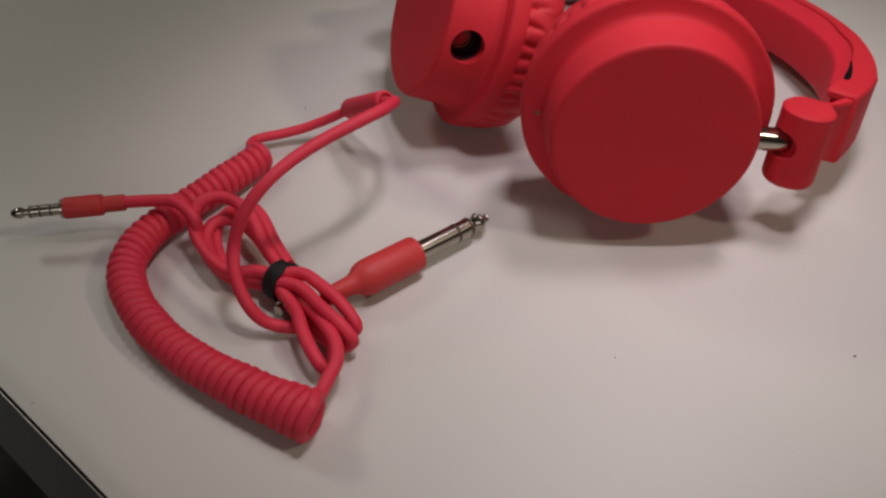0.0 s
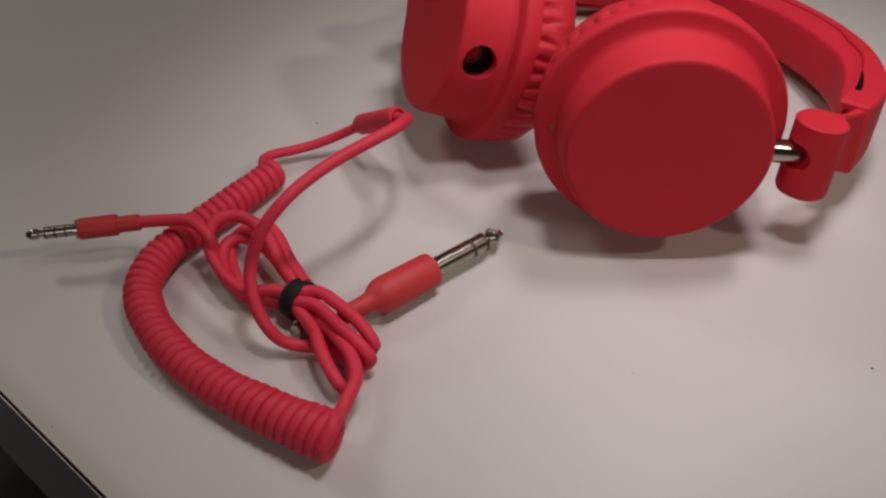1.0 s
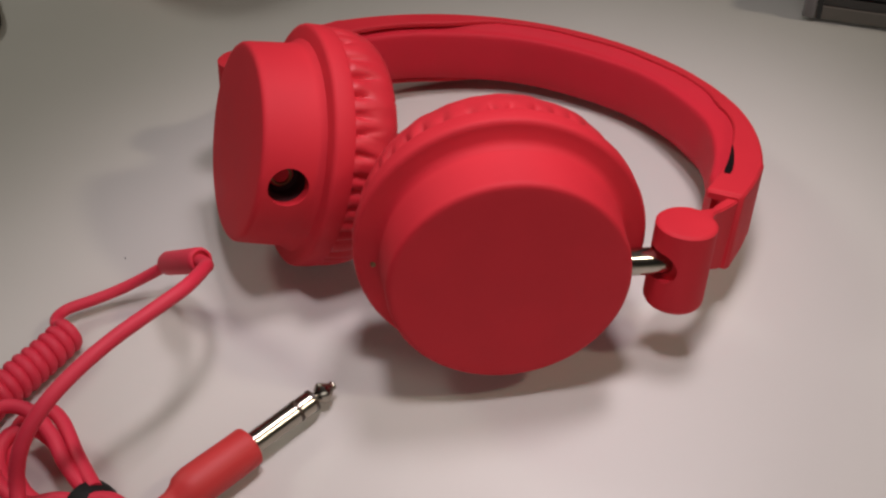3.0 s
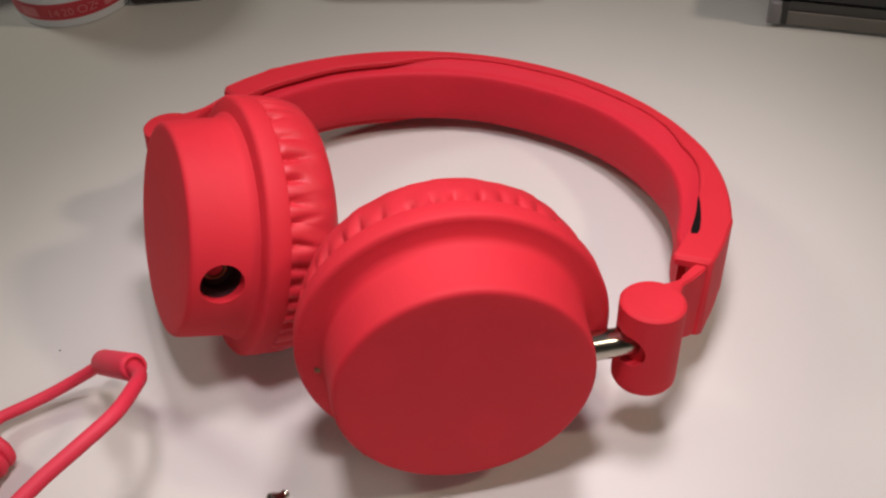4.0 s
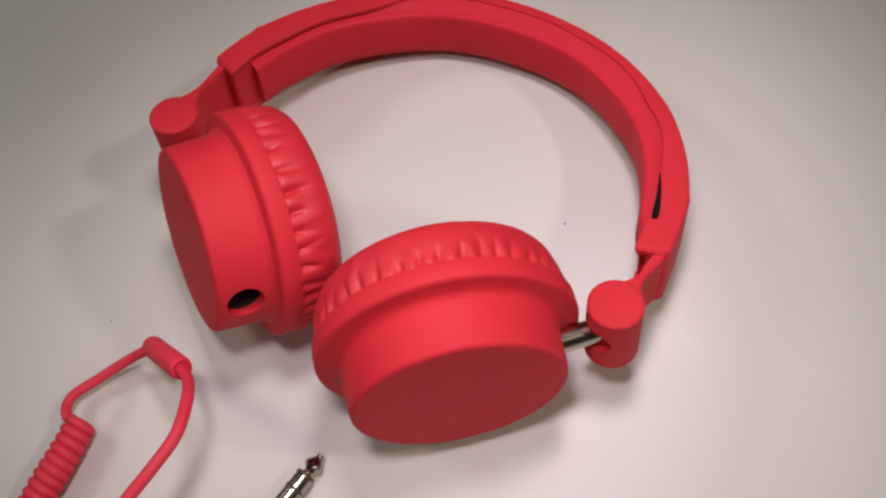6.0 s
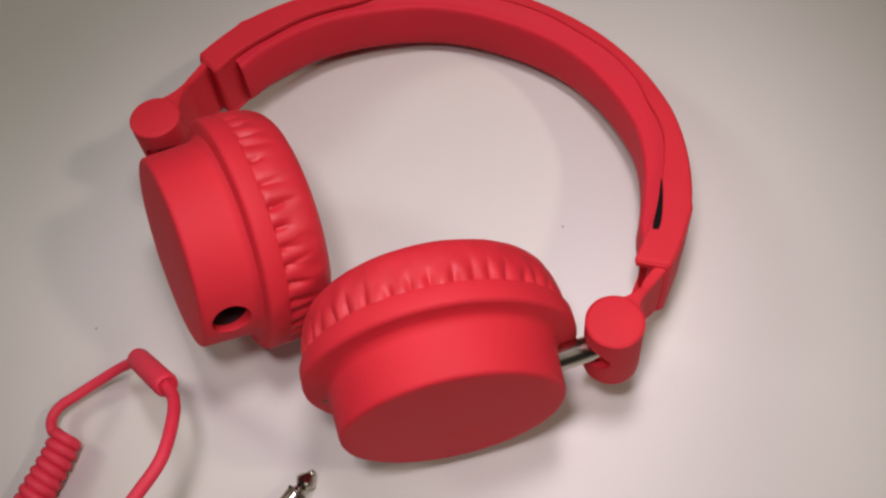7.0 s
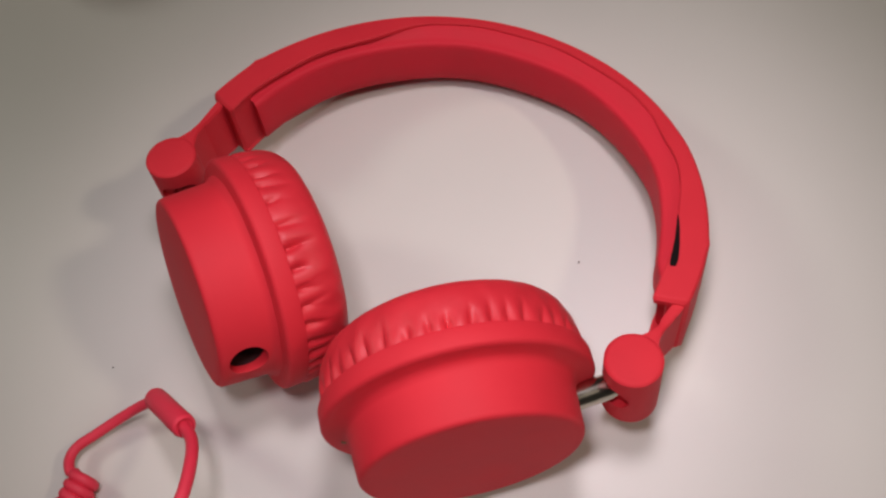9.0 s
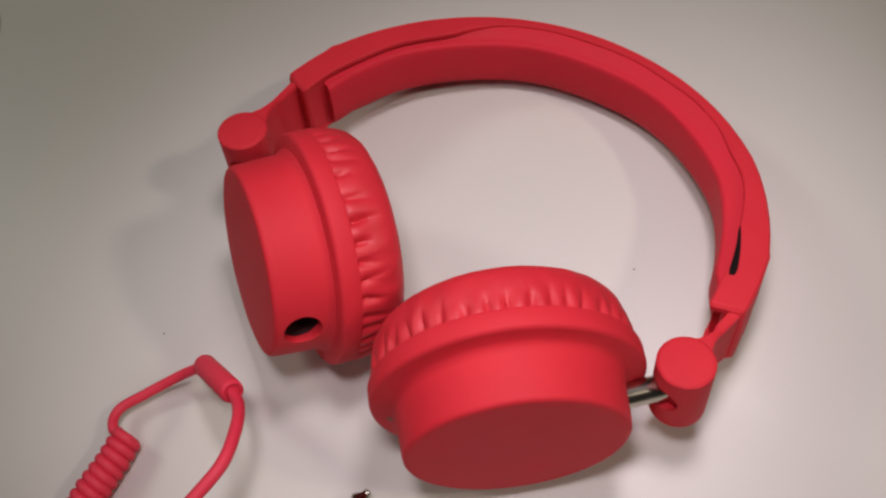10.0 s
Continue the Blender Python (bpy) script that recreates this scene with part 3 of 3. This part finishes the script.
def rounded_plate(sx, sy, h, z, rad=0.008):
    bm = bmesh.new()
    pts = []
    for cx, cy, a0 in ((1, 1, 0), (-1, 1, 90), (-1, -1, 180), (1, -1, 270)):
        for k in range(9):
            a = radians(a0 + 90 * k / 8)
            pts.append((cx * (sx / 2 - rad) + rad * math.cos(a), cy * (sy / 2 - rad) + rad * math.sin(a)))
    lo = [bm.verts.new((x, y, z)) for x, y in pts]
    hi = [bm.verts.new((x, y, z + h)) for x, y in pts]
    for k in range(len(pts)):
        n = (k + 1) % len(pts)
        bm.faces.new((lo[k], lo[n], hi[n], hi[k]))
    bm.faces.new(lo)
    bm.faces.new(hi)
    return bm


# tablet
E_A, E_B = Vector((-0.1222, 0.1677, 0)), Vector((-0.0866, 0.1317, 0))
along = (E_B - E_A).normalized()
into = Vector((-along.y, along.x, 0))
into = into if into.x < 0 else -into
mid = E_A.lerp(E_B, 0.3)
turn = Matrix((along, into, Vector((0, 0, 1)))).transposed().to_4x4()
turn.translation = mid + into * 0.0856
if turn.determinant() < 0:
    turn = turn @ Matrix.Diagonal((-1, 1, 1, 1))
tablet = thing("tablet", turn, "dark grey tablet with a black glass face lying on the desk", "tablet")
# the black rim outside the trim paints the edge's shadow line on the desk
under = box(0.2422, 0.1722, 0.0046, 0.0003, 2, (0, 0, 0.0023))
for v in under.verts:
    lean = 1 - 0.030 * max(0.0, 0.0040 - v.co.z) / 0.0040
    v.co.x, v.co.y = v.co.x * lean, v.co.y * lean
part("case", under, shade_black, tablet, "black undercut case, its rim painting the shadow under the edge", turn)
part("trim", rounded_plate(0.2402, 0.1702, 0.0004, 0.0044, 0.006), steel_edge, tablet, "thin bright metal edge", turn)
part("bezel", rounded_plate(0.2396, 0.1696, 0.0006, 0.0045, 0.006), bezel_grey, tablet, "dark grey glossy bezel", turn)
part("screen", rounded_plate(0.2218, 0.1518, 0.0005, 0.0051, 0.001), glass_black, tablet, "black glass screen", turn)

# dark metal box behind the headband
c0 = Vector((0.2135, 0.3920, 0))
fx = Vector((0.0332, -0.0197, 0)).normalized()
fy = Vector((-fx.y, fx.x, 0))
bm4 = Matrix((fx, fy, Vector((0, 0, 1)))).transposed().to_4x4()
bm4.translation = c0 + fx * 0.09 + fy * 0.06
case = thing("metal_case", bm4, "dark grey metal electronics case with grooved sides", "electronics")


part("foot", rounded_plate(0.172, 0.112, 0.0015, 0.0), black_rubber, case, "black rubber foot", bm4)
for z, h, inset, mat, word in ((0.0012, 0.0056, 0, case_grey, ""), (0.0068, 0.0005, -0.0006, steel_edge, "bright edge line"), (0.0073, 0.0038, 0.0006, dark_metal, ""), (0.0111, 0.0014, 0.004, dark_plastic, "black groove"),
                               (0.0125, 0.0180, 0, dark_plastic, "black upper housing")):
    part("tier" if inset in (0, 0.0006) else "groove", rounded_plate(0.18 - inset, 0.12 - inset, h, z, 0.003), mat, case, word, bm4)
part("corner_cap", box(0.0050, 0.0060, 0.0098, 0.0012, 3, (-0.0888, -0.0585, 0.0062)), clear_cap, case, "milky plastic corner cap", bm4)
# solid black block; the gap's shade is put into its colour
part("gap", box(0.0020, 0.0030, 0.0098, 0, 1, (-0.0850, -0.0590, 0.0062)), dark_plastic, case, "black block painting the shade of a gap", bm4)

# drinks cup
cup = thing("drinks_cup", pose(-0.0508, 0.5112, 0), "white drinks cup with a printed red band round its foot", "cup")


def cup_r(z):
    return 0.0262 + 0.11 * z


def ring_band(z0, z1, off, steps=96):
    k = 8
    pr = [(cup_r(z0 + (z1 - z0) * i / k) + off, z0 + (z1 - z0) * i / k) for i in range(k + 1)]
    return lathe(pr + [(r_ - 0.0004, z_) for r_, z_ in reversed(pr)], steps, closed=True)


MC = pose(-0.0508, 0.5112, 0)
part("body", lathe([(0, 0.002), (0.0220, 0.002), (0.0248, 0.0), (0.0263, 0.0004), (cup_r(0.002), 0.002), (cup_r(0.046), 0.046), (cup_r(0.046) + 0.0016, 0.047), (cup_r(0.046) + 0.0014, 0.050), (cup_r(0.046) - 0.001, 0.050), (cup_r(0.04) - 0.001, 0.040), (0, 0.038)], 96), cup_white, cup, m=MC)
part("printed_band", ring_band(0.0042, 0.0121, 0.0002), cup_red, cup, "red printed band", MC)


def on_cup(bm, deg, z, off=0.0004):
    """Wrap a flat shape (x along, y up) round the cup at an angle."""
    for v in bm.verts:
        zz = z + v.co.y
        a = radians(deg) + v.co.x / cup_r(zz)
        rr = cup_r(zz) + off + v.co.z
        v.co = (rr * math.cos(a), rr * math.sin(a), zz)
    return bm


def letters(text, size):
    cu = bpy.data.curves.new("letters", "FONT")
    cu.body, cu.size, cu.resolution_u = text, size, 3
    ob = new("letters", cu)
    bpy.context.view_layer.update()
    me = bpy.data.meshes.new_from_object(ob.evaluated_get(bpy.context.evaluated_depsgraph_get()))
    bpy.data.objects.remove(ob)
    bpy.data.curves.remove(cu)
    bm = bmesh.new()
    bm.from_mesh(me)
    bpy.data.meshes.remove(me)
    return bm


for text, deg, size in (("14", -110.5, 0.0052), ("20", -98.0, 0.0052), ("OZ", -84.5, 0.0056)):
    part("lettering", on_cup(letters(text, size), deg, 0.0061), print_pink, cup, "pale lettering", MC)
for deg, w in ((-129, 0.0086), (-67, 0.0014), (-54, 0.0054), (-28, 0.0096)):
    bar = bmesh.new()
    bmesh.ops.create_grid(bar, x_segments=6, y_segments=1, size=0.5)
    bmesh.ops.scale(bar, vec=(w, 0.0048 if w > 0.002 else 0.0010, 1), verts=bar.verts)
    part("print_bar", on_cup(bar, deg, 0.0082), print_pink, cup, "pale unreadable printing", MC)
for deg, low, wide, tall, ink, word in ((-107.8, 0.0182, 0.0030, 0.0120, cup_green, "green printed leaf"), (-101.0, 0.0196, 0.0018, 0.0090, cup_green, "green printed leaf"), (-121.5, 0.0186, 0.0042, 0.0110, print_brown, "brown printed mark")):
    leaf = bmesh.new()
    bmesh.ops.create_circle(leaf, cap_ends=True, segments=24, radius=0.5)
    bmesh.ops.scale(leaf, vec=(wide, tall, 1), verts=leaf.verts)
    part("printed_leaf", on_cup(leaf, deg, low + tall / 2), ink, cup, word, MC)

# dark flat things further back
for at, size, rz, label in (((0.0990, 0.4890, 0), (0.085, 0.07, 0.012), -20, "black plastic phone lying on the desk"), ((-0.0050, 0.5230, 0), (0.034, 0.07, 0.02), -12, "dark brown wallet lying on the desk"),
                            ((-0.1130, 0.5560, 0), (0.06, 0.06, 0.03), 10, "small black box on the desk")):
    m = pose(*at, 0, 0, rz)
    kind = label.split()[2] if "phone" in label or "wallet" in label else "box"
    ob = thing(kind, m, label, kind)
    part("body", box(*size, 0.003, 3, (0, 0, size[2] / 2)), brown_hide if kind == "wallet" else dark_plastic, ob, m=m)

# thin black cable
wire = thing("black_cable", pose(-0.13, 0.44, 0), "thin black cable lying on the desk", "cable")
part("cord", tube(smooth_curve([(-0.24, 0.425, 0.0022), (-0.175, 0.4335, 0.0022), (-0.150, 0.4380, 0.0026), (-0.135, 0.4405, 0.0030), (-0.1260, 0.4440, 0.0030), (-0.1175, 0.4520, 0.0028), (-0.1140, 0.4640, 0.0022), (-0.1210, 0.4900, 0.0022)], 10), 0.0016, 10), black_rubber, wire)

# dust
for k, (x, y, s) in enumerate(((0.1144, 0.1762, 0.0004), (0.1091, 0.2877, 0.0003), (-0.0492, 0.3038, 0.0003), (-0.1145, 0.1663, 0.0002), (0.0462, 0.1779, 0.0002))):
    bm = bmesh.new()
    bmesh.ops.create_icosphere(bm, subdivisions=1, radius=s)
    bmesh.ops.scale(bm, vec=(1.3, 0.9, 0.5), verts=bm.verts)
    ob = place(new("dust_speck", mesh_of("dust_speck", bm, dust)), None, pose(x, y, s * 0.4, 0, 0, 40 * k))
    tagged(ob, "tiny dark speck of dust on the desk", "dust", "specks on the desk")

# ---- lamps ----
# bodies for the unseen area lights; the front one is only an added fill
for name, at, sx, sy in (("key", KEY, 0.26, 0.26), ("side", SIDE, 0.64, 0.64), ("front", FRONT_FILL, 1.24, 0.64)):
    m = look(at, AIM) @ pose(0, 0, 0.02)
    lamp = thing("unseen_lamp", m, "unseen square white lamp, placed to light the desk", "lamp", "lamps above the desk")
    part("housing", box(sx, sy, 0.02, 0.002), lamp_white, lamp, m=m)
    part("stem", tube([m.translation.copy(), Vector((m.translation.x, m.translation.y, 1.80))], 0.01), dark_metal, lamp, "thin metal stem")
# made-up dishes and stems for the two stand-in spots
for x, y, z in POOL_SPOTS:
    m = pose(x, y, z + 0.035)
    hanging = thing("stand_in_lamp", m, "added small dark metal lamp, standing in for a moving light", "lamp", "small lamps over the desk")
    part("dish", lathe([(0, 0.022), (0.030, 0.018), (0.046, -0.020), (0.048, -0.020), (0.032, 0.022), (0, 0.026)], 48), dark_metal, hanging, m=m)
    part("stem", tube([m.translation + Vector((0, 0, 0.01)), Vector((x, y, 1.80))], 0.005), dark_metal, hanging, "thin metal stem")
